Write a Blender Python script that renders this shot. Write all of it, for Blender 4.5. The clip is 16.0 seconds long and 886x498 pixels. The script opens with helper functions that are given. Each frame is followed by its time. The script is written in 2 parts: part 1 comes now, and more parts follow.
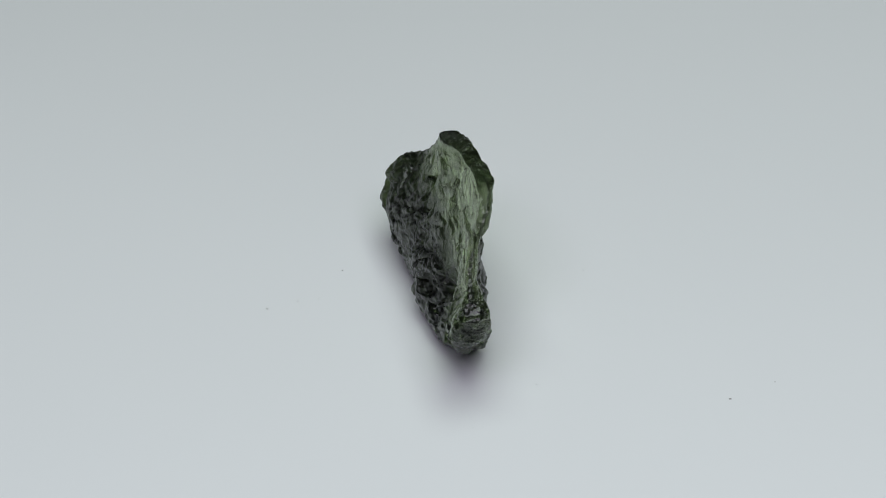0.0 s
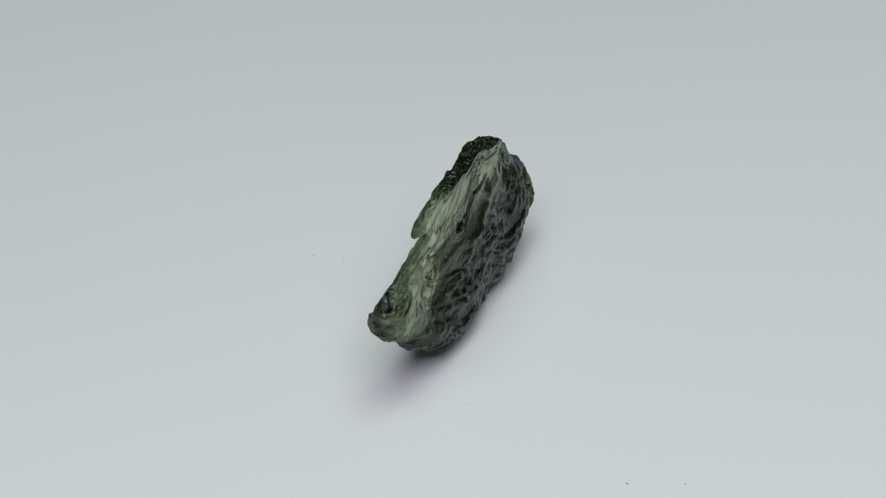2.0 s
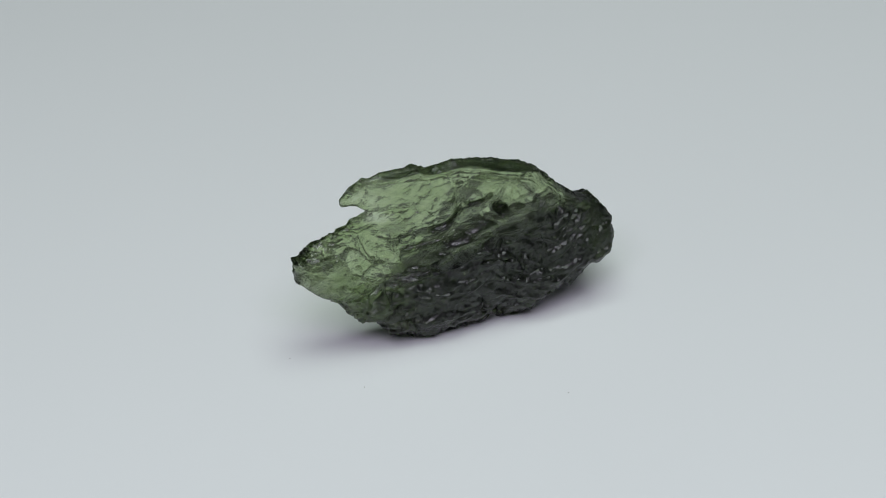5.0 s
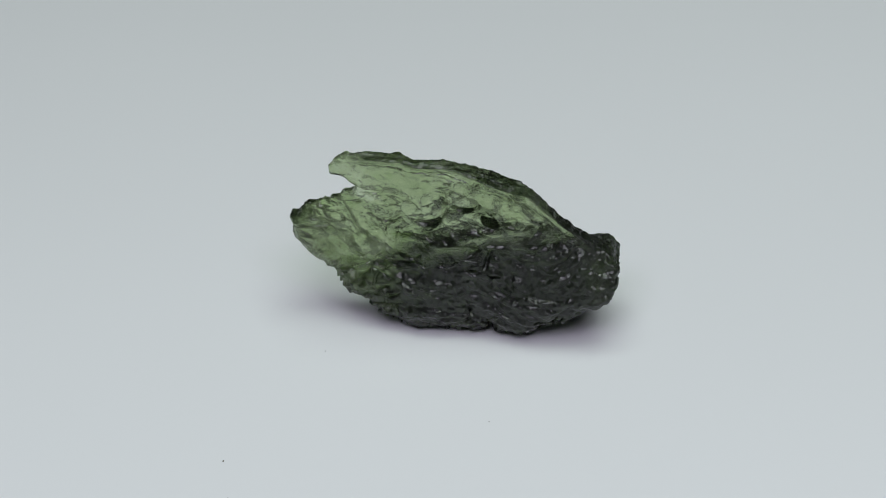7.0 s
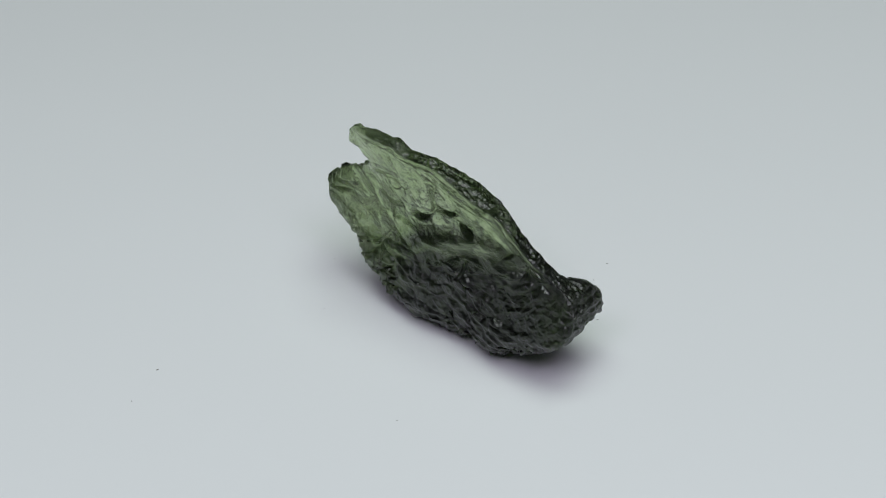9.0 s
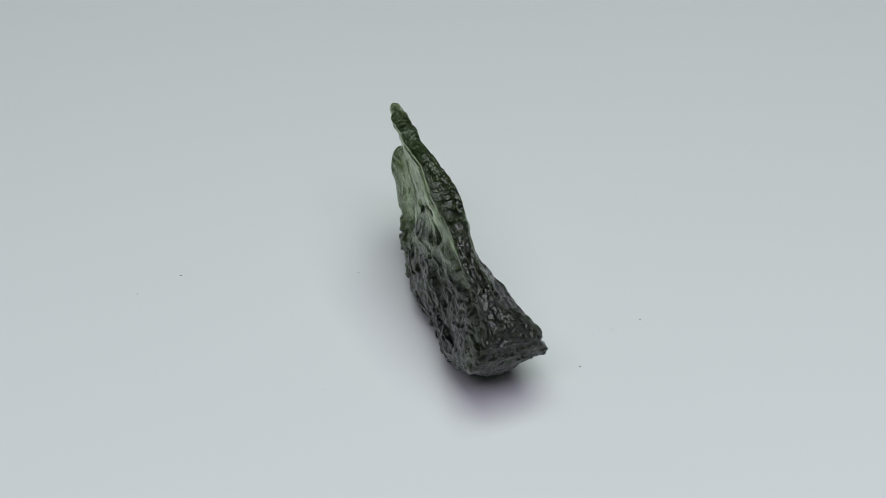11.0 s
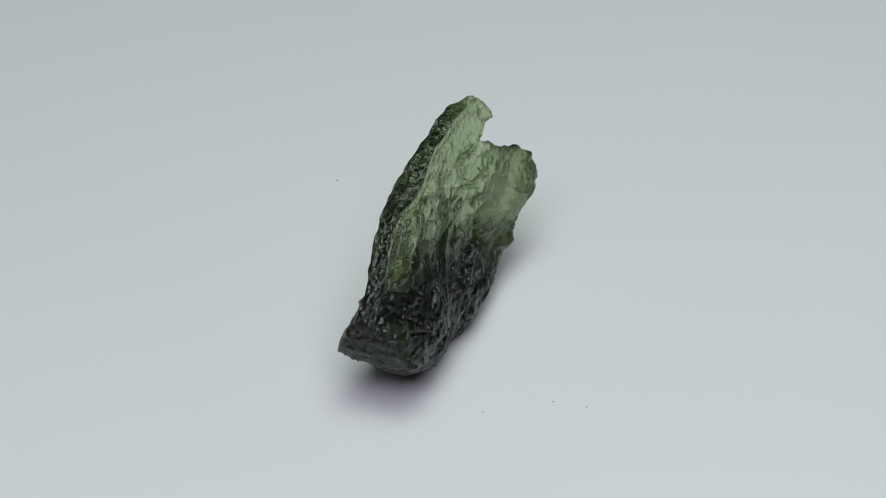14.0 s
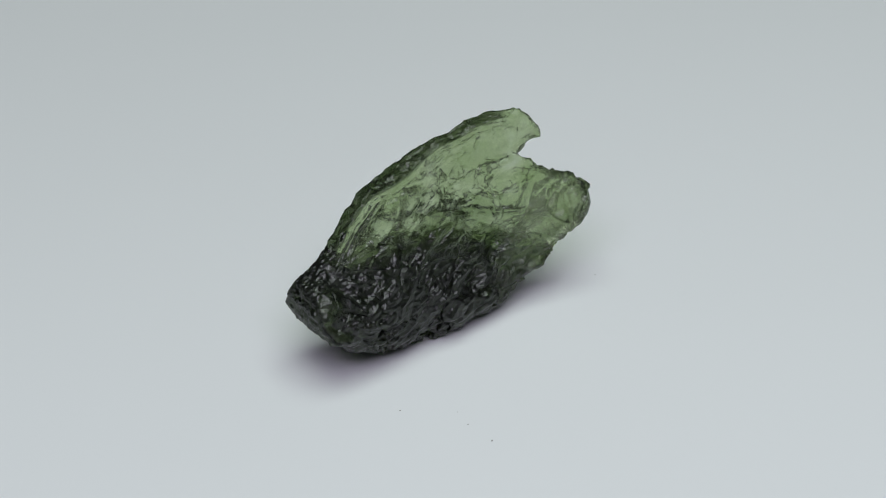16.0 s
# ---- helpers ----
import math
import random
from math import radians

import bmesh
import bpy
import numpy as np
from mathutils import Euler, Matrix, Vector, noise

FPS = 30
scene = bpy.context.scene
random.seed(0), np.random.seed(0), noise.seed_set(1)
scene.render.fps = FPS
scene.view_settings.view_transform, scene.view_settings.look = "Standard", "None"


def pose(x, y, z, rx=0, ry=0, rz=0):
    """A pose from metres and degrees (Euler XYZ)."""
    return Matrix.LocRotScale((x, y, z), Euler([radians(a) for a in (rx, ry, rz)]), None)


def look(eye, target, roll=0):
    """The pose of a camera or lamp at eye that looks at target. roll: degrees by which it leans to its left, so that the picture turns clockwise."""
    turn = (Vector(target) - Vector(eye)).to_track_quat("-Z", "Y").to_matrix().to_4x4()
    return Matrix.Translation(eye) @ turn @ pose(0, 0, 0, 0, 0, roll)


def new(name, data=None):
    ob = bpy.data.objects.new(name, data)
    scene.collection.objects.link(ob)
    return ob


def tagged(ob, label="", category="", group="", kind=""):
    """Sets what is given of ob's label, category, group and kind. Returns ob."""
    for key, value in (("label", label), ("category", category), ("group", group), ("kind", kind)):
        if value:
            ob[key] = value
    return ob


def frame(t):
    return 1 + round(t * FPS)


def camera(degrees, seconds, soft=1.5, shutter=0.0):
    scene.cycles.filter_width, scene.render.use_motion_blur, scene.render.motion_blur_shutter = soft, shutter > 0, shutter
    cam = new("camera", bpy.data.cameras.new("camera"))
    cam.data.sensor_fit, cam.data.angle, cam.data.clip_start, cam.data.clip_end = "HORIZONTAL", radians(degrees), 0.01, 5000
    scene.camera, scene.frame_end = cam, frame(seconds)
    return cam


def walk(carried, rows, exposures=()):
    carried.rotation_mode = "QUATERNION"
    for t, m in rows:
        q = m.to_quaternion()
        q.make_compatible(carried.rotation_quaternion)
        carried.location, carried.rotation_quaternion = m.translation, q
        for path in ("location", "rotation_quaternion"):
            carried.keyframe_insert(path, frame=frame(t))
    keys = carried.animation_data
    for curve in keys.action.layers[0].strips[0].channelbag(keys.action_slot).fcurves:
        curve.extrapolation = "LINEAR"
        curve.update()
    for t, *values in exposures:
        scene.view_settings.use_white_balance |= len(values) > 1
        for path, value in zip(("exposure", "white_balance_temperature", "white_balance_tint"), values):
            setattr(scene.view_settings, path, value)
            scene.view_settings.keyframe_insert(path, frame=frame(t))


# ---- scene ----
# A raw piece of green glassy stone, about 30 mm long, turns on a white turntable in a plain dark grey studio box.
# Metres. The turntable's axis is the z axis and its top is z = 0.
SIZE = 0.19             # from the lens to the axis
MIL = SIZE / 1000       # the unit in which the stone is modelled
BASE = 44.0             # height of the aimed-at point over the turntable, in MIL
TURN = -15.603          # degrees per second
STONE_START = 16.31     # the stone's heading at the start
TABLE_START = -0.62     # the turntable's heading at the start

# ---- camera ----
cam = camera(24.0, 16.0, soft=0.5)
view = look((0.0, -0.82200 * SIZE, 0.56949 * SIZE + BASE * MIL), (-0.0028 * SIZE, 0.0, BASE * MIL), -1.83)
walk(cam, [(0.0, view), (16.0, view)])

# ---- light ----
world = bpy.data.worlds.new("dark_room")
scene.world = world
world.use_nodes = True
world.node_tree.nodes["Background"].inputs[0].default_value = (0.6, 0.65, 0.7, 1)
world.node_tree.nodes["Background"].inputs[1].default_value = 0.05


def soft_light(name, eye, target, wide, deep, watts, colour):
    """A soft area lamp out of view."""
    lamp = bpy.data.lights.new(name, "AREA")
    lamp.shape, lamp.size, lamp.size_y = "RECTANGLE", wide, deep
    lamp.energy, lamp.color = watts, colour
    ob = new(name, lamp)
    ob.matrix_world = look(eye, target)
    return ob


soft_light("top_light", (0.035, -0.09, 0.455), (0.03, -0.075, 0.0), 0.33, 0.29, 1.27, (0.87, 1.0, 0.915))
# unseen fill, added to lift and tint the shadows and the near platter
soft_light("front_fill", (0.0, -0.28, 0.36), (-0.01, -0.10, 0.0), 0.36, 0.13, 0.90, (0.87, 0.815, 1.0))
scene.view_settings.exposure = 0.0


# ---- materials ----
def material(name):
    m = bpy.data.materials.new(name)
    m.use_nodes = True
    return m, m.node_tree, m.node_tree.nodes["Principled BSDF"]


def node(tree, kind, **values):
    n = tree.nodes.new(kind)
    for key, value in values.items():
        n.inputs[key.replace("_", " ")].default_value = value
    return n


def sheet_material(name, colour, rough, scale):
    """Matt white sheet: faint cloudy tone, faint fibre relief."""
    m, tree, bsdf = material(name)
    link = tree.links.new
    place = tree.nodes.new("ShaderNodeTexCoord")
    cloud = node(tree, "ShaderNodeTexNoise", Scale=scale, Detail=3.0)
    fibre = node(tree, "ShaderNodeTexNoise", Scale=scale * 60, Detail=4.0)
    link(place.outputs["Object"], cloud.inputs["Vector"])
    link(place.outputs["Object"], fibre.inputs["Vector"])
    ramp = tree.nodes.new("ShaderNodeMapRange")
    ramp.inputs["To Min"].default_value, ramp.inputs["To Max"].default_value = 0.965, 1.035
    link(cloud.outputs["Fac"], ramp.inputs["Value"])
    tone = tree.nodes.new("ShaderNodeVectorMath")
    tone.operation = "SCALE"
    tone.inputs[0].default_value = colour
    link(ramp.outputs["Result"], tone.inputs["Scale"])
    link(tone.outputs["Vector"], bsdf.inputs["Base Color"])
    bump = node(tree, "ShaderNodeBump", Strength=0.06, Distance=0.0001)
    link(fibre.outputs["Fac"], bump.inputs["Height"])
    link(bump.outputs["Normal"], bsdf.inputs["Normal"])
    bsdf.inputs["Roughness"].default_value = rough
    bsdf.inputs["Specular IOR Level"].default_value = 0.3
    return m


def stone_material():
    """Green natural glass: light lost in the body is put into its colour, by a hand-set depth; wet-looking fine-pitted
    skin.
    """
    m, tree, bsdf = material("green_glass")
    link = tree.links.new
    place = tree.nodes.new("ShaderNodeTexCoord")
    depth = tree.nodes.new("ShaderNodeAttribute")
    depth.attribute_name = "tint_depth"
    cloud = node(tree, "ShaderNodeTexNoise", Scale=300.0, Detail=5.0, Roughness=0.6)
    link(place.outputs["Object"], cloud.inputs["Vector"])
    spread = tree.nodes.new("ShaderNodeMapRange")
    spread.inputs["From Min"].default_value, spread.inputs["From Max"].default_value = 0.25, 0.75
    spread.inputs["To Min"].default_value, spread.inputs["To Max"].default_value = 0.62, 1.45
    link(cloud.outputs["Fac"], spread.inputs["Value"])
    length = tree.nodes.new("ShaderNodeMath")
    length.operation = "MULTIPLY"
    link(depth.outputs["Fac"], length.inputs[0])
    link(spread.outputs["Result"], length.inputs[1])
    # neutral darkening of rim and thick body, multiplied into the colour
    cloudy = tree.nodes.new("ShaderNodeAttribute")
    cloudy.attribute_name = "grey_loss"
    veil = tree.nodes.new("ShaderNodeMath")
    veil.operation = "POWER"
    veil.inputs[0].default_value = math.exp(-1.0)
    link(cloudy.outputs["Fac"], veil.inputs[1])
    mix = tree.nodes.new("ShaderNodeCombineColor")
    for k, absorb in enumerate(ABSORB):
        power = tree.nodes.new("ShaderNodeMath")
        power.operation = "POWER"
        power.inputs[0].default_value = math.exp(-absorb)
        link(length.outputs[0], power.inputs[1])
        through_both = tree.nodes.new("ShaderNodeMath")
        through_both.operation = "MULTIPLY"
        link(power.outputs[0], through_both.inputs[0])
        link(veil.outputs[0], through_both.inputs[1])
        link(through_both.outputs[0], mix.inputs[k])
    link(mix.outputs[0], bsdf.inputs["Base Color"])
    fine = node(tree, "ShaderNodeTexNoise", Scale=1900.0, Detail=5.0, Roughness=0.65)
    pits = node(tree, "ShaderNodeTexVoronoi", Scale=2100.0, Randomness=1.0)
    link(place.outputs["Object"], fine.inputs["Vector"])
    link(place.outputs["Object"], pits.inputs["Vector"])
    rough = tree.nodes.new("ShaderNodeAttribute")
    rough.attribute_name = "pitting"
    first = node(tree, "ShaderNodeBump", Strength=0.4, Distance=0.0001)
    link(fine.outputs["Fac"], first.inputs["Height"])
    # a few sharp cracks
    warp = node(tree, "ShaderNodeTexNoise", Scale=500.0, Detail=3.0)
    link(place.outputs["Object"], warp.inputs["Vector"])
    bend = tree.nodes.new("ShaderNodeVectorMath")
    bend.operation = "MULTIPLY_ADD"
    bend.inputs[1].default_value = (0.0022, 0.0022, 0.0022)
    link(warp.outputs["Color"], bend.inputs[0])
    link(place.outputs["Object"], bend.inputs[2])
    cells = node(tree, "ShaderNodeTexVoronoi", Scale=330.0, Randomness=1.0)
    cells.feature = "DISTANCE_TO_EDGE"
    link(bend.outputs["Vector"], cells.inputs["Vector"])
    slit = tree.nodes.new("ShaderNodeMapRange")
    slit.interpolation_type = "SMOOTHSTEP"
    slit.inputs["From Max"].default_value = 0.055
    link(cells.outputs["Distance"], slit.inputs["Value"])
    where = node(tree, "ShaderNodeTexNoise", Scale=240.0, Detail=2.0)
    link(place.outputs["Object"], where.inputs["Vector"])
    some = tree.nodes.new("ShaderNodeMapRange")
    some.inputs["From Min"].default_value, some.inputs["From Max"].default_value = 0.5, 0.68
    link(where.outputs["Fac"], some.inputs["Value"])
    cracked = node(tree, "ShaderNodeBump", Distance=0.0003)
    link(some.outputs["Result"], cracked.inputs["Strength"])
    link(slit.outputs["Result"], cracked.inputs["Height"])
    link(first.outputs["Normal"], cracked.inputs["Normal"])
    second = node(tree, "ShaderNodeBump", Distance=0.00009)
    link(rough.outputs["Fac"], second.inputs["Strength"])
    link(pits.outputs["Distance"], second.inputs["Height"])
    link(cracked.outputs["Normal"], second.inputs["Normal"])
    link(second.outputs["Normal"], bsdf.inputs["Normal"])
    dull = tree.nodes.new("ShaderNodeMapRange")
    dull.inputs["To Min"].default_value, dull.inputs["To Max"].default_value = 0.25, 0.28
    link(rough.outputs["Fac"], dull.inputs["Value"])
    link(dull.outputs["Result"], bsdf.inputs["Roughness"])
    # tiny wet facets that glint
    facets = node(tree, "ShaderNodeTexVoronoi", Scale=4600.0, Randomness=1.0)
    link(place.outputs["Object"], facets.inputs["Vector"])
    third = node(tree, "ShaderNodeBump", Strength=0.8, Distance=0.00015)
    link(facets.outputs["Distance"], third.inputs["Height"])
    link(second.outputs["Normal"], third.inputs["Normal"])
    link(third.outputs["Normal"], bsdf.inputs["Coat Normal"])
    bsdf.inputs["Specular IOR Level"].default_value = 0.05
    gloss = tree.nodes.new("ShaderNodeMapRange")
    gloss.inputs["To Min"].default_value, gloss.inputs["To Max"].default_value = 0.1, 0.24
    link(rough.outputs["Fac"], gloss.inputs["Value"])
    link(gloss.outputs["Result"], bsdf.inputs["Coat Weight"])
    bsdf.inputs["Coat Roughness"].default_value = 0.055
    bsdf.inputs["Coat IOR"].default_value = 1.5
    bsdf.inputs["IOR"].default_value = 1.49
    bsdf.inputs["Transmission Weight"].default_value = 0.97
    return m


def dust_material():
    m, tree, bsdf = material("dust")
    grain = node(tree, "ShaderNodeTexNoise", Scale=9000.0, Detail=2.0)
    ramp = tree.nodes.new("ShaderNodeValToRGB")
    ramp.color_ramp.elements[0].color = (0.14, 0.13, 0.12, 1)
    ramp.color_ramp.elements[1].color = (0.32, 0.3, 0.28, 1)
    tree.links.new(grain.outputs["Fac"], ramp.inputs["Fac"])
    tree.links.new(ramp.outputs["Color"], bsdf.inputs["Base Color"])
    bsdf.inputs["Roughness"].default_value = 0.9
    return m


ABSORB = (0.080, 0.059, 0.116)  # per MIL of depth
PAPER = sheet_material("white_sheet", (0.78, 0.79, 0.80), 0.75, 9.0)
TENT = sheet_material("grey_board", (0.06, 0.06, 0.062), 0.9, 4.0)
GLASS = stone_material()
DUST = dust_material()


# ---- setting ----
def slab(name, low, high, mat, label):
    bm = bmesh.new()
    bmesh.ops.create_cube(bm, size=1.0)
    for v in bm.verts:
        v.co = [a + (c + 0.5) * (b - a) for a, b, c in zip(low, high, v.co)]
    bmesh.ops.bevel(bm, geom=bm.edges[:], offset=0.002, segments=2, affect="EDGES")
    me = bpy.data.meshes.new(name)
    bm.to_mesh(me)
    bm.free()
    me.materials.append(mat)
    return tagged(new(name, me), label, name.split("_")[0], kind="structure")


HALF, TALL, THICK = 0.55, 0.66, 0.02
slab("floor", (-HALF, -HALF, -0.05), (HALF, HALF, -0.026), TENT, "matt dark grey base board under the turntable")
slab("wall_north", (-HALF, HALF, -0.05), (HALF, HALF + THICK, TALL), TENT, "plain dark grey wall round the turntable")
slab("wall_south", (-HALF, -HALF - THICK, -0.05), (HALF, -HALF, TALL), TENT, "plain dark grey wall round the turntable")
slab("wall_east", (HALF, -HALF - THICK, -0.05), (HALF + THICK, HALF + THICK, TALL), TENT, "plain dark grey wall round the turntable")
slab("wall_west", (-HALF - THICK, -HALF - THICK, -0.05), (-HALF, HALF + THICK, TALL), TENT, "plain dark grey wall round the turntable")
slab("ceiling", (-HALF - THICK, -HALF - THICK, TALL), (HALF + THICK, HALF + THICK, TALL + THICK), TENT, "plain dark grey ceiling over the turntable")


def turntable(radius=0.26, thick=0.022, rim=0.003):
    """A lathe-turned white platter with a rounded rim."""
    bm = bmesh.new()
    profile = [(0.0, 0.0), (radius * 0.35, 0.0), (radius * 0.7, 0.0), (radius - rim, 0.0)]
    profile += [(radius - rim + rim * math.sin(a), -rim + rim * math.cos(a)) for a in (0.5, 1.05, 1.571)]
    profile += [(radius, -thick), (0.0, -thick)]
    spin = [bm.verts.new((r, 0, z)) for r, z in profile]
    edges = [bm.edges.new(pair) for pair in zip(spin, spin[1:])]
    bmesh.ops.spin(bm, geom=spin + edges, axis=(0, 0, 1), cent=(0, 0, 0), angle=math.tau, steps=128)
    bmesh.ops.remove_doubles(bm, verts=bm.verts, dist=1e-5)
    bmesh.ops.recalc_face_normals(bm, faces=bm.faces)
    me = bpy.data.meshes.new("turntable")
    bm.to_mesh(me)
    bm.free()
    me.materials.append(PAPER)
    return tagged(new("turntable", me), "smooth matt white turning platter under the stone", "turntable", kind="structure")


table = turntable()


# ---- noise ----
def lattice(cell, seed):
    """A random number in 0..1 for each whole-numbered cell."""
    c = cell.astype(np.int64)
    h = (c[..., 0] * 73856093) ^ (c[..., 1] * 19349663) ^ (c[..., 2] * 83492791) ^ (seed * 2654435761)
    h = (h ^ (h >> 13)) * 1274126177 & 0xFFFFFFFF
    h = (h ^ (h >> 16)) * 2246822519 & 0xFFFFFFFF
    return ((h ^ (h >> 15)) & 0xFFFFFF) / 0xFFFFFF


def smooth_noise(p, seed):
    cell = np.floor(p)
    f = p - cell
    f = f * f * f * (f * (f * 6 - 15) + 10)
    total = 0
    for i in (0, 1):
        for j in (0, 1):
            for k in (0, 1):
                w = (f[..., 0] if i else 1 - f[..., 0]) * (f[..., 1] if j else 1 - f[..., 1]) * (f[..., 2] if k else 1 - f[..., 2])
                total = total + w * lattice(cell + (i, j, k), seed)
    return total * 2 - 1


def layered(p, seed, octaves=4, gain=0.5):
    total, size = 0, 1.0
    for n in range(octaves):
        total = total + size * smooth_noise(p * 2.03 ** n, seed + n)
        size *= gain
    return total


def ridged(p, seed, octaves=4, gain=0.5):
    total, size = 0, 1.0
    for n in range(octaves):
        total = total + size * (1 - 2 * np.abs(smooth_noise(p * 2.03 ** n, seed + n)))
        size *= gain
    return total


def scoops(p, seed):
    """Distances to the nearest and second nearest of scattered points: cups with sharp crests between them."""
    cell = np.floor(p)
    near = np.full(p.shape[:-1], 9.0)
    second = np.full(p.shape[:-1], 9.0)
    for i in (-1, 0, 1):
        for j in (-1, 0, 1):
            for k in (-1, 0, 1):
                c = cell + (i, j, k)
                spot = c + np.stack([lattice(c, seed), lattice(c, seed + 1), lattice(c, seed + 2)], -1)
                d = np.linalg.norm(spot - p, axis=-1)
                second = np.minimum(second, np.maximum(near, d))
                near = np.minimum(near, d)
    return near, second


def ease(v, a, b):
    t = np.clip((v - a) / (b - a), 0, 1)
    return t * t * (3 - 2 * t)


# ---- the stone ----
# Its outline, seen square to its flat side (length, height), and the sheets that give its middle and half its thickness.
OUTLINE = (
    (-73.2, 1.5), (-66.8, -6.2), (-57.3, -12.9), (-49.6, -22.7), (-34.5, -33.0), (-23.1, -39.0), (-10.5, -42.2), (5.0, -42.4), (13.1, -42.8), (16.0, -42.7),
    (20.3, -35.6), (22.3, -42.2), (34.6, -42.2), (62.3, -29.7), (77.0, -14.5), (80.0, -6.5), (80.2, 1.0), (77.8, 7.1), (59.4, 19.0), (38.0, 41.1), (20.3, 47.2), (-0.2, 54.5), (-14.2, 55.0), (-21.4, 57.6), (-45.6, 57.5), (-51.4, 52.9), (-54.7, 48.1),
    (-54.0, 43.3), (-48.7, 42.9), (-41.6, 38.0), (-51.5, 26.9), (-61.0, 21.4), (-66.6, 19.0), (-74.3, 11.6))
SPAN = (-92.0, 92.0, -56.0, 66.0)
MIDDLE = (
    (-8.4, -8.9, -8.7, -8.0, -7.8, -8.3, -8.0, -6.9),
    (-4.0, -6.8, -9.3, -10.2, -9.8, -8.1, -3.9, 1.5),
    (-0.1, -4.1, -8.9, -13.6, -13.0, -7.1, 1.1, 8.9),
    (2.4, -1.2, -4.7, -7.8, -8.5, -0.7, 7.8, 13.2),
    (3.3, 1.4, -1.4, -1.4, 0.2, 6.0, 9.6, 12.6),
    (2.3, 1.2, -0.6, 1.2, 5.5, 10.0, 10.2, 10.4),
    (0.2, -1.5, -1.7, 2.0, 8.5, 10.1, 9.5, 9.6),
    (-1.9, 4.5, 7.8, 1.2, 8.8, 11.2, 10.4, 11.4),
    (-5.9, -0.1, 4.6, 1.5, 10.9, 16.5, 16.3, 17.1),
    (-10.7, -3.7, 6.0, 7.2, 12.0, 20.8, 23.6, 25.6),
    (-14.6, -7.2, 0.0, 4.2, 12.8, 22.1, 29.2, 35.1),
    (-18.3, -11.7, -5.1, 2.8, 12.7, 23.3, 34.0, 44.6))
THICKNESS = (
    (26.2, 25.0, 23.0, 19.2, 13.0, 4.9, -5.2, -16.5),
    (22.7, 22.1, 21.2, 18.7, 11.5, -0.1, -12.6, -24.5),
    (18.6, 18.8, 18.2, 16.7, 10.4, -5.9, -19.7, -30.1),
    (13.2, 15.2, 13.8, 6.8, 3.4, -11.1, -22.8, -29.8),
    (5.3, 10.3, 12.0, 5.6, 1.7, -6.2, -16.0, -22.6),
    (-3.3, 6.5, 16.7, 12.3, 5.5, 4.6, -1.0, -10.8),
    (-8.5, 3.3, 16.5, 15.8, 6.5, 6.5, 4.1, -2.4),
    (-7.8, 3.8, 15.5, 16.7, 7.7, 7.6, 4.3, -1.2),
    (-1.3, 8.9, 18.5, 19.5, 3.5, -1.0, -3.4, -7.0),
    (9.7, 18.0, 25.5, 21.5, -1.8, -11.6, -15.0, -18.0),
    (23.4, 25.7, 25.5, 15.5, -3.6, -16.8, -25.1, -31.7),
    (37.9, 31.1, 21.8, 9.1, -5.5, -20.2, -33.7, -46.1))


def weights(v, a, b, n):
    """Cubic spline weights of n evenly spaced controls between a and b."""
    s = np.clip((v - a) / (b - a), 0, 1) * (n - 3)
    k = np.minimum(s.astype(int), n - 4)
    f = s - k
    out = np.zeros((len(v), n))
    for q, w in enumerate(((1 - f) ** 3 / 6, (3 * f ** 3 - 6 * f ** 2 + 4) / 6, (-3 * f ** 3 + 3 * f ** 2 + 3 * f + 1) / 6, f ** 3 / 6)):
        out[np.arange(len(v)), k + q] = w
    return out


def inset(outline, y, z):
    """How far (y, z) lies inside the outline; negative outside."""
    near, inside = np.full(y.shape, 1e9), np.zeros(y.shape, bool)
    for (ay, az), (by, bz) in zip(outline, outline[1:] + outline[:1]):
        vy, vz = by - ay, bz - az
        t = np.clip(((y - ay) * vy + (z - az) * vz) / (vy * vy + vz * vz), 0, 1)
        near = np.minimum(near, np.hypot(y - ay - t * vy, z - az - t * vz))
        if az != bz:
            inside ^= ((az > z) != (bz > z)) & (y < vy * (z - az) / vz + ay)
    return np.where(inside, near, -near)


def dent(y, z, cy, cz, long, wide, turn):
    """1 at the middle of a tilted oval dent, 0 outside it."""
    c, s = math.cos(radians(turn)), math.sin(radians(turn))
    a, b = (y - cy) * c + (z - cz) * s, (z - cz) * c - (y - cy) * s
    return np.clip(1 - (a / long) ** 2 - (b / wide) ** 2, 0, 1)


def groove(y, z, cy, cz, radius, start, end, width):
    """1 on an arc between two headings, fading over its width."""
    a = np.degrees(np.arctan2(z - cz, y - cy))
    a = (a - start) % 360
    on = ease(a, 0, 12) * (1 - ease(a, end - start - 12, end - start))
    return on * np.exp(-((np.hypot(y - cy, z - cz) - radius) / width) ** 2)


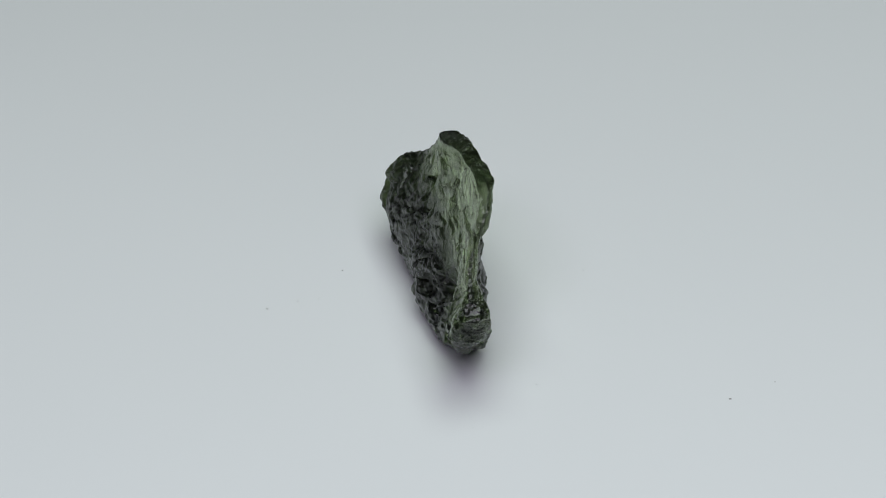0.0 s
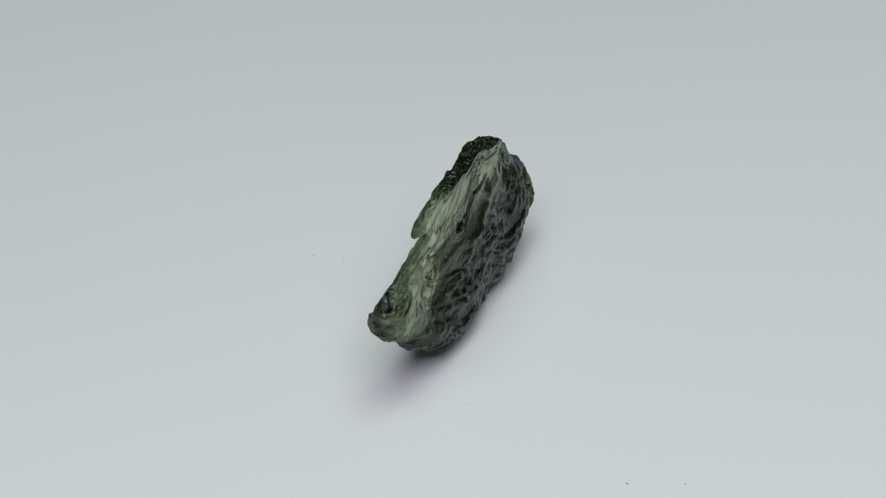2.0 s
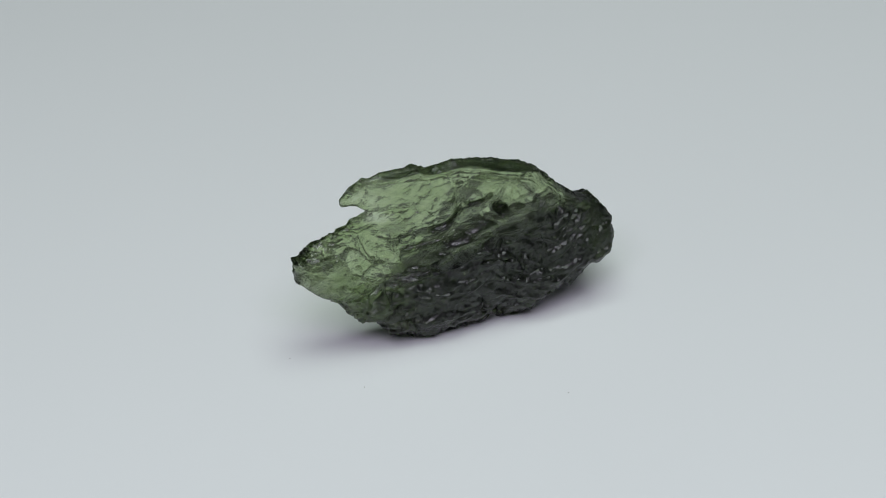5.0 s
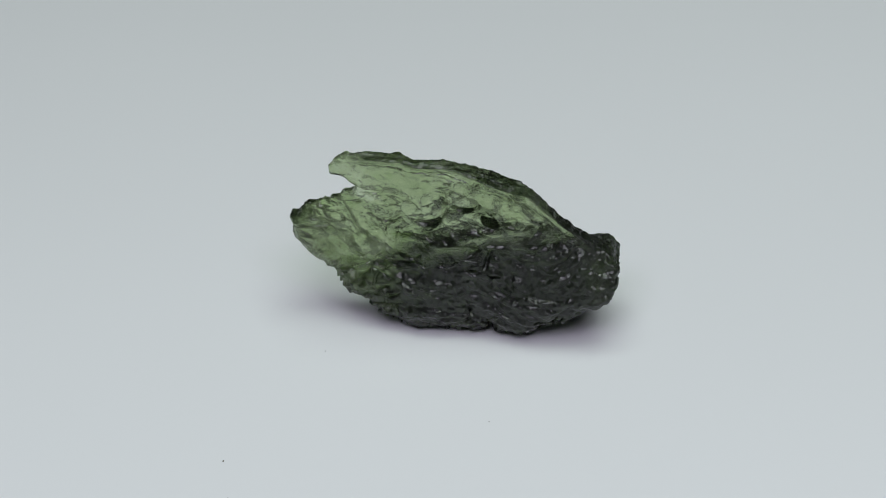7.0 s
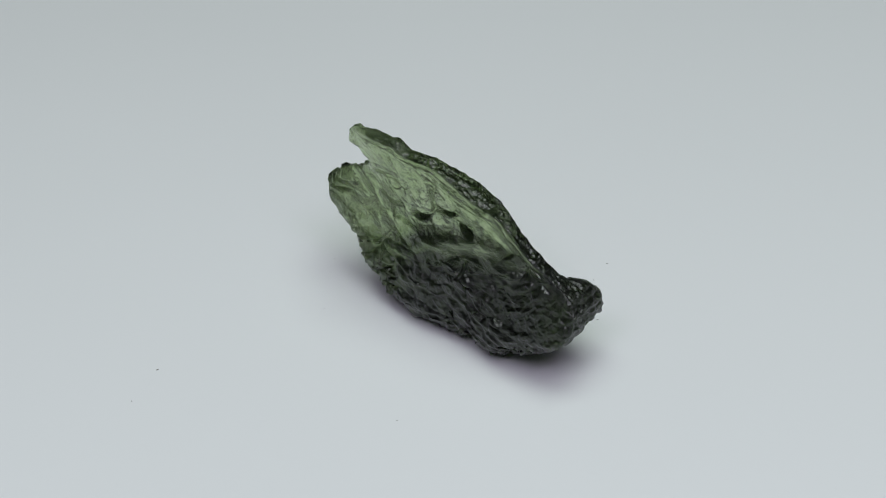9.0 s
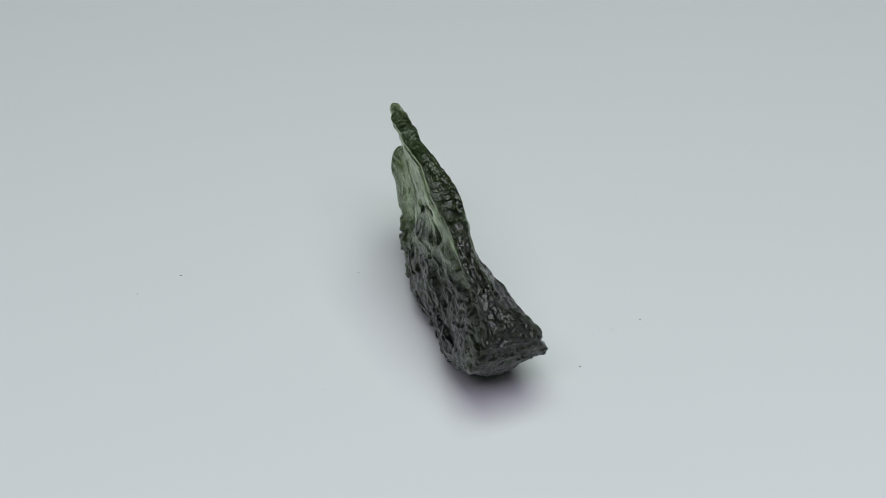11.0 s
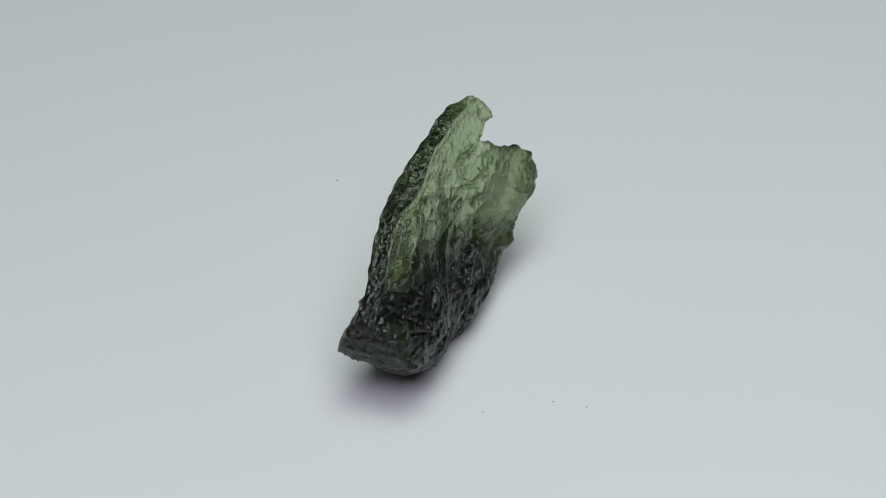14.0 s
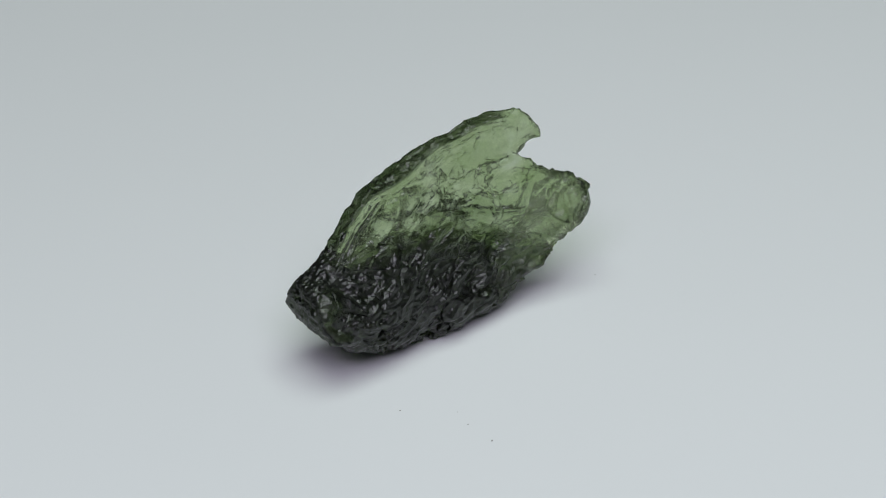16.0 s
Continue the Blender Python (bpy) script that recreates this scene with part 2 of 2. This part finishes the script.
def net(values, origin, pitch):
    """The surface of values > 0 in a grid, as vertices (in grid units) and quads."""
    inside = values > 0
    nx, ny, nz = values.shape
    corners = [(i, j, k) for i in (0, 1) for j in (0, 1) for k in (0, 1)]
    count = sum(inside[i:nx - 1 + i, j:ny - 1 + j, k:nz - 1 + k].astype(np.int8) for i, j, k in corners)
    cells = np.argwhere((count > 0) & (count < 8))
    index = np.full(count.shape, -1, np.int32)
    index[tuple(cells.T)] = np.arange(len(cells))
    total, hits = np.zeros((len(cells), 3)), np.zeros(len(cells))
    for a in corners:
        for axis in range(3):
            if a[axis]:
                continue
            b = list(a)
            b[axis] = 1
            va, vb = values[tuple((cells + a).T)], values[tuple((cells + b).T)]
            cross = (va > 0) != (vb > 0)
            t = np.where(cross, va / np.where(cross, va - vb, 1), 0)
            point = np.array(a, float) + t[:, None] * (np.array(b) - np.array(a))
            total += point * cross[:, None]
            hits += cross
    verts = (cells + total / hits[:, None]) * pitch + origin
    quads = []
    for axis in range(3):
        u, v = [(1, 2), (2, 0), (0, 1)][axis]
        step = [0, 0, 0]
        step[axis] = 1
        lo = inside[:nx - step[0], :ny - step[1], :nz - step[2]]
        hi = inside[step[0]:, step[1]:, step[2]:]
        e = np.argwhere(lo != hi)
        e = e[(e[:, u] > 0) & (e[:, v] > 0)]
        out = lo[tuple(e.T)]
        eu, ev = np.eye(3, dtype=int)[u], np.eye(3, dtype=int)[v]
        ring = np.stack([index[tuple((e - d).T)] for d in (eu * 0, eu, eu + ev, ev)], -1)
        ring[~out] = ring[~out][:, ::-1]
        quads.append(ring)
    return verts, np.concatenate(quads)


def normals(verts, quads):
    n = np.cross(verts[quads[:, 2]] - verts[quads[:, 0]], verts[quads[:, 3]] - verts[quads[:, 1]])
    out = np.stack([sum(np.bincount(quads[:, c], n[:, k], len(verts)) for c in range(4)) for k in range(3)], -1)
    return out / np.maximum(np.linalg.norm(out, axis=1, keepdims=True), 1e-9)


def stone_surface(pitch):
    """The stone's skin: points, faces, hand-set tint depth and grey darkening at each point, pitting."""
    xs, ys, zs = np.arange(-42, 42, pitch), np.arange(-84, 90, pitch), np.arange(-50, 66, pitch)
    y, z = (g.ravel() for g in np.meshgrid(ys, zs, indexing="ij"))
    flat = np.stack([y, z, 0 * y], -1)
    # ragged edge
    ragged = 1.6 + 1.8 * ease(-z, 5, 30) - 0.9 * ease(z + 0.5 * y, 8, 26)
    wy = y + 0.6 * ragged * layered(flat / 5.5, 11, 4, 0.6)
    wz = z + 0.6 * ragged * layered(flat / 5.5, 21, 4, 0.6)
    edge = inset(OUTLINE, wy, wz) + 0.9 + 1.0 * ease(-y, 50, 74)
    spread = weights(y, SPAN[0], SPAN[1], len(MIDDLE))[:, :, None] * weights(z, SPAN[2], SPAN[3], len(MIDDLE[0]))[:, None, :]
    middle = np.einsum("nij,ij->n", spread, np.array(MIDDLE))
    half = np.maximum(np.einsum("nij,ij->n", spread, np.array(THICKNESS)), 1.2)
    blunt = ease(z + 0.5 * y, 8, 26) * ease(y, -48, -34)
    # the top rim is a flat-cut lip, wider than the plate under it
    half = np.maximum(half, 3.8 * (1 - ease(edge, 4, 12)) * ease(z + 0.35 * y, 20, 32) * ease(y, -50, -36))
    round_off = np.sqrt(1 - (1 - np.clip(edge / (4.0 + 0.9 * np.clip(half - 6, 0, 14) * (1 - blunt) - 2.8 * blunt + 1.5 * ease(-y, 38, 48) * (1 - ease(z, 24, 36))), 0, 1)) ** 2)
    half = half * np.where(edge > 0, round_off, 0)
    front, back = middle + half, middle - half
    front = front + 0.8 * blunt * (1 - ease(edge, 3, 12)) * ease(edge, 0, 0.6)
    # flow ridges: rising along the front, falling along the back, level with the rim at the top
    fade = ease(edge, 0.5, 7)
    top = (1 - ease(edge, 4, 9)) * ease(z + 0.35 * y, 24, 34)
    lower = ease(-z + 0.2 * y + 5 * smooth_noise(flat / 15, 91), -10, 2)
    sway = 0.3 * smooth_noise(flat / 40, 31)

    def flow(degrees):
        t = radians(degrees) + sway
        return y * np.cos(t) + z * np.sin(t), z * np.cos(t) - y * np.sin(t)

    def relief(degrees, low_degrees, seed, long, wide, strength):
        along, across = flow(degrees)
        out = strength * ridged(np.stack([along / 34, across / 13, 0 * y], -1), seed, 2, 0.45)
        out += 1.2 * layered(flat / 18 + seed, seed + 5, 2)
        near, second = scoops(np.stack([along / long, across / wide, 0 * y + 0.5], -1), seed + 10)
        gap = second - near
        some = ease(smooth_noise(flat / 16 + seed, seed + 20), 0.0, 0.3)
        out += 3.2 * (np.minimum(gap, 0.4) - 0.2) * (0.15 + 0.85 * some)
        out -= 1.5 * np.exp(-(gap / 0.05) ** 2) * some
        # wavy drawn-out ridges where the body is thick
        along, across = flow(low_degrees)
        bent = across + 2.2 * smooth_noise(np.stack([along / 11, across / 9, 0 * y], -1), seed + 40)
        waves = ridged(np.stack([along / 24, bent / 6.5, 0 * y], -1), seed + 50, 2, 0.4)
        near, second = scoops(np.stack([along / 13, bent / 6.5, 0 * y + 0.5], -1), seed + 30)
        out += lower * (0.9 * waves + 2.3 * (np.minimum(second - near, 0.5) - 0.25))
        return out - out.mean()

    front = front + fade * (1 - 0.8 * top) * relief(25, -4, 41, 19, 11, 0.45)
    back = back - fade * (1 - 0.6 * top) * relief(-35, -20, 141, 17, 11, 0.4)
    # the bevelled, finely grooved band under the top rim
    grooves = np.sin(edge * 2.6 + 1.6 * smooth_noise(np.stack([y / 20, z / 20, 0 * y], -1), 55)) + 0.5 * np.sin(edge * 4.9 + 2)
    front = front - top * fade * (0.7 + 0.8 * grooves)
    back = back + top * fade * 0.5 * grooves
    # marks of its own: a deep pit, curved creases, a crease from the notch, a smooth fin, a scooped lobe and hollows behind
    front = front - 7.0 * dent(y, z, 20, 25.5, 4.8, 2.5, -40) ** 0.4
    front = front - 3.6 * groove(y, z, -11, 32, 11, -115, 45, 1.2) - 3.0 * groove(y, z, -30, 29, 10, -150, -30, 1.1)
    front = front - 3.2 * groove(y, z, 8, 40, 9, -130, -30, 1.0)
    front = front - 3.0 * np.exp(-((z - 36 + 0.05 * (y + 40)) / 1.3) ** 2) * (1 - ease(y, -34, -10)) * fade
    fin, over = flow(27)
    front = front + 2.6 * np.exp(-((over - 10.5) / 4.0) ** 2) * ease(fin, -22, 0) * (1 - ease(fin, 34, 46))
    front = front + 1.0 * np.exp(-((z - 12 + 0.02 * y) / 1.8) ** 2) * ease(y, -30, -12) * (1 - ease(y, 40, 60))
    front = front - 2.6 * dent(y, z, 4, 30, 46, 17, -10)
    back = back - 5.0 * dent(y, z, 77, 4, 11, 9, 0) ** 0.5
    back = back + 2.8 * dent(y, z, -63, 10, 13, 11, 20) ** 0.4
    back = back + 4.5 * dent(y, z, -26, -2, 15, 8, -30) + 4.0 * dent(y, z, -4, -16, 11, 6, -20)
    split, beside = flow(-36)
    back = back - 1.2 * np.exp(-((beside - 16.5) / 2.4) ** 2) * fade * ease(split, -44, -34) * (1 - ease(split, 8, 22))
    # the plate is nowhere thinner than this
    centre, thick = (front + back) / 2, np.maximum((front - back) / 2, 3.2 * np.where(edge > 0, round_off, 0))
    front, back = centre + thick, centre - thick
    shape = (1, len(ys), len(zs))
    front, back, edge2 = front.reshape(shape), back.reshape(shape), edge.reshape(shape)
    x = xs[:, None, None]
    body = np.minimum(np.minimum(front - x, x - back), edge2).astype(np.float32)
    body = np.minimum(body, (zs + BASE - 0.6).astype(np.float32)[None, None, :])
    verts, quads = net(body, np.array((xs[0], ys[0], zs[0])), pitch)
    share = np.maximum(np.bincount(quads.ravel(), minlength=len(verts)), 1)

    def blurred(v):
        mean = v[quads].mean(1)
        return sum(np.bincount(quads[:, c], mean, len(verts)) for c in range(4)) / share

    # the blunt end is worn round
    worn = 0.9 * ease(verts[:, 1], 58, 70)[:, None]
    for _ in range(int(14 / pitch)):
        verts = verts + worn * (np.stack([blurred(verts[:, k]) for k in range(3)], -1) - verts)
    # depth of the body straight under each point
    n = normals(verts, quads)
    level = n
    for _ in range(8):
        level = np.stack([blurred(level[:, k]) for k in range(3)], -1)
    level /= np.maximum(np.linalg.norm(level, axis=1, keepdims=True), 1e-6)
    depth, alive = np.zeros(len(verts)), np.ones(len(verts), bool)
    start = verts - 1.2 * level
    for step in range(70):
        p = np.rint((start - level * step - (xs[0], ys[0], zs[0])) / pitch).astype(int)
        p = np.clip(p, 0, np.array(body.shape) - 1)
        alive &= body[tuple(p.T)] > 0
        depth += alive
    for _ in range(8):
        depth = blurred(depth)
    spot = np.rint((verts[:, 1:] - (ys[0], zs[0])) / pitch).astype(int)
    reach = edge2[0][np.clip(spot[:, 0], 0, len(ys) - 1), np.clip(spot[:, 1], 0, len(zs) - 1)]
    # end-on darkness of the top rim, put into its colour as extra depth
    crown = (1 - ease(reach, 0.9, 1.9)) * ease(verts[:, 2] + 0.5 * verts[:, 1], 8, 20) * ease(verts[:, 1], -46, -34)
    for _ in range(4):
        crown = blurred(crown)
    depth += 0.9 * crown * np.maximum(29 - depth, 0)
    depth *= 1 - 0.6 * dent(verts[:, 1], verts[:, 2], 80, 4, 13, 14, 0) * ease(-verts[:, 0], -6, 4)
    # the thick lower body is darkened in its colour; the thin upper plate and the lobe let light through
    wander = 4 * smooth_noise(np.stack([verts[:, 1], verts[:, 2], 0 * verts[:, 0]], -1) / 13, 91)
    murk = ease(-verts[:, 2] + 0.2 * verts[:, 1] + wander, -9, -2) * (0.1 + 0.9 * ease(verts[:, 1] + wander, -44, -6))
    # the foot is given a large depth, so its colour is dark
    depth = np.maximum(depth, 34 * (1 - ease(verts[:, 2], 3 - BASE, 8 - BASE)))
    # light lost along a long way through the body goes into the colour
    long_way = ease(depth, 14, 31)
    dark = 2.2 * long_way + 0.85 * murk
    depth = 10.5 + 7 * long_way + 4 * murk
    behind = ease(-n[:, 0], 0.1, 0.5)
    depth += behind * (11 * dent(verts[:, 1], verts[:, 2], -20, 0, 17, 8, 30) + 11 * dent(verts[:, 1], verts[:, 2], -46, -15, 14, 7, 35))
    # light slanting through the end flange is put in as paler colour
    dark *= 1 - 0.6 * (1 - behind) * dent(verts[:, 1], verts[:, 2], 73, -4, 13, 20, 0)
    # mid front is lightened in colour, against the dark body refracted there
    depth -= 4.5 * (1 - behind) * dent(verts[:, 1], verts[:, 2], 12, 20, 40, 10, -4)
    depth -= 6 * dent(verts[:, 1], verts[:, 2], -42, 34, 15, 5, -15)
    # finer relief, square to the surface
    low = ease(-verts[:, 2] + 0.22 * verts[:, 1], -14, 4)
    rim = 1 - ease(np.abs(n[:, 0]), 0.35, 0.8)
    pitting = np.clip(0.05 + 0.8 * low + (0.1 + 0.3 * low) * rim, 0, 1)
    swirl = verts + 2.5 * np.stack([smooth_noise(verts / 6, 161 + k) for k in range(3)], -1)
    cup, crest = scoops(swirl / (6.0, 8.0, 5.5), 101)
    small, other = scoops(swirl / (2.6, 3.4, 2.6), 111)
    band = rim * ease(verts[:, 2] + 0.5 * verts[:, 1], 10, 25)
    thread, next_thread = scoops((swirl + 1.5 * np.stack([smooth_noise(verts / 3, 191 + k) for k in range(3)], -1)) / (4.2, 2.3, 2.3), 171)
    hollow, ledge = scoops(swirl / (9.0, 10.0, 7.0), 211)
    pebbles = pitting * (1 - 0.8 * band)
    lift = 0.45 * band * (np.minimum(next_thread - thread, 0.6) - 0.25) + 0.34 * layered(verts / 3.6, 131, 4) + (0.5 + 0.4 * ease(verts[:, 1], -45, -25)) * rim * layered(verts / (3.5, 12.0, 3.5), 201, 4, 0.6) + 0.8 * (1 - low) * (1 - rim) * (np.minimum(ledge - hollow, 0.5) - 0.2) + pebbles * (0.9 * (np.minimum(crest - cup, 0.6) - 0.25) + 0.45 * (np.minimum(other - small, 0.6) - 0.25))
    verts = verts + n * (lift - 0.1)[:, None]
    verts[:, 2] = np.maximum(verts[:, 2], 0.2 - BASE)
    return verts, quads, depth, dark, pitting


def raw_stone(pitch=0.4):
    verts, quads, depth, dark, pitting = stone_surface(pitch)
    me = bpy.data.meshes.new("raw_stone")
    me.from_pydata(((verts + (0, 0, BASE)) * MIL).tolist(), [], quads.tolist())
    me.polygons.foreach_set("use_smooth", np.ones(len(quads), bool))
    me.attributes.new("tint_depth", "FLOAT", "POINT").data.foreach_set("value", depth.astype(np.float32))
    me.attributes.new("grey_loss", "FLOAT", "POINT").data.foreach_set("value", dark.astype(np.float32))
    me.attributes.new("pitting", "FLOAT", "POINT").data.foreach_set("value", pitting.astype(np.float32))
    me.materials.append(GLASS)
    me.update()
    return tagged(new("raw_stone", me), "rough translucent dark green glassy stone standing on a white platter", "stone")


stone = raw_stone()


# ---- dust on the platter ----
def dust_speck(size, seed):
    """A tiny crumpled flake lying flat."""
    bm = bmesh.new()
    bmesh.ops.create_icosphere(bm, subdivisions=2, radius=1.0)
    for v in bm.verts:
        d = 1 + 0.45 * noise.noise(v.co * 1.7 + Vector((seed, 0, 0)))
        v.co = Vector((v.co.x * d * 1.5, v.co.y * d * 0.7, max(v.co.z * d * 0.4, -0.3) + 0.3)) * size
    me = bpy.data.meshes.new("dust_speck")
    bm.to_mesh(me)
    bm.free()
    me.materials.append(DUST)
    return tagged(new("dust_speck", me), "tiny dark grey dust flake lying on the white platter", "dust", "dust flakes on the platter")


# place on the platter, size, heading
SPECKS = ((40.0, -50.6, 0.55, 20), (152.0, -52.7, 0.55, 70), (129.5, -64.8, 0.9, 5), (9.5, -81.6, 0.45, 40), (67.5, 41.5, 0.5, 110),
          (-91.5, 14.7, 0.8, 150), (-76.5, 20.6, 0.6, 80), (-55.1, 46.3, 0.7, 130), (-66.3, 22.0, 0.45, 10))
specks = [(dust_speck(0.5 * s * MIL, i * 3.7), x * MIL, y * MIL, a) for i, (x, y, s, a) in enumerate(SPECKS)]


# ---- what moves ----
def motions():
    times = [0.5 * i for i in range(33)]
    walk(table, [(t, pose(0, 0, 0, 0, 0, TABLE_START + TURN * t)) for t in times])
    walk(stone, [(t, pose(0, 0, 0, 0, 0, STONE_START + TURN * t)) for t in times])
    for ob, x, y, a in specks:
        walk(ob, [(t, pose(0, 0, 0, 0, 0, TABLE_START + TURN * t) @ pose(x, y, 0, 0, 0, a)) for t in times])


motions()
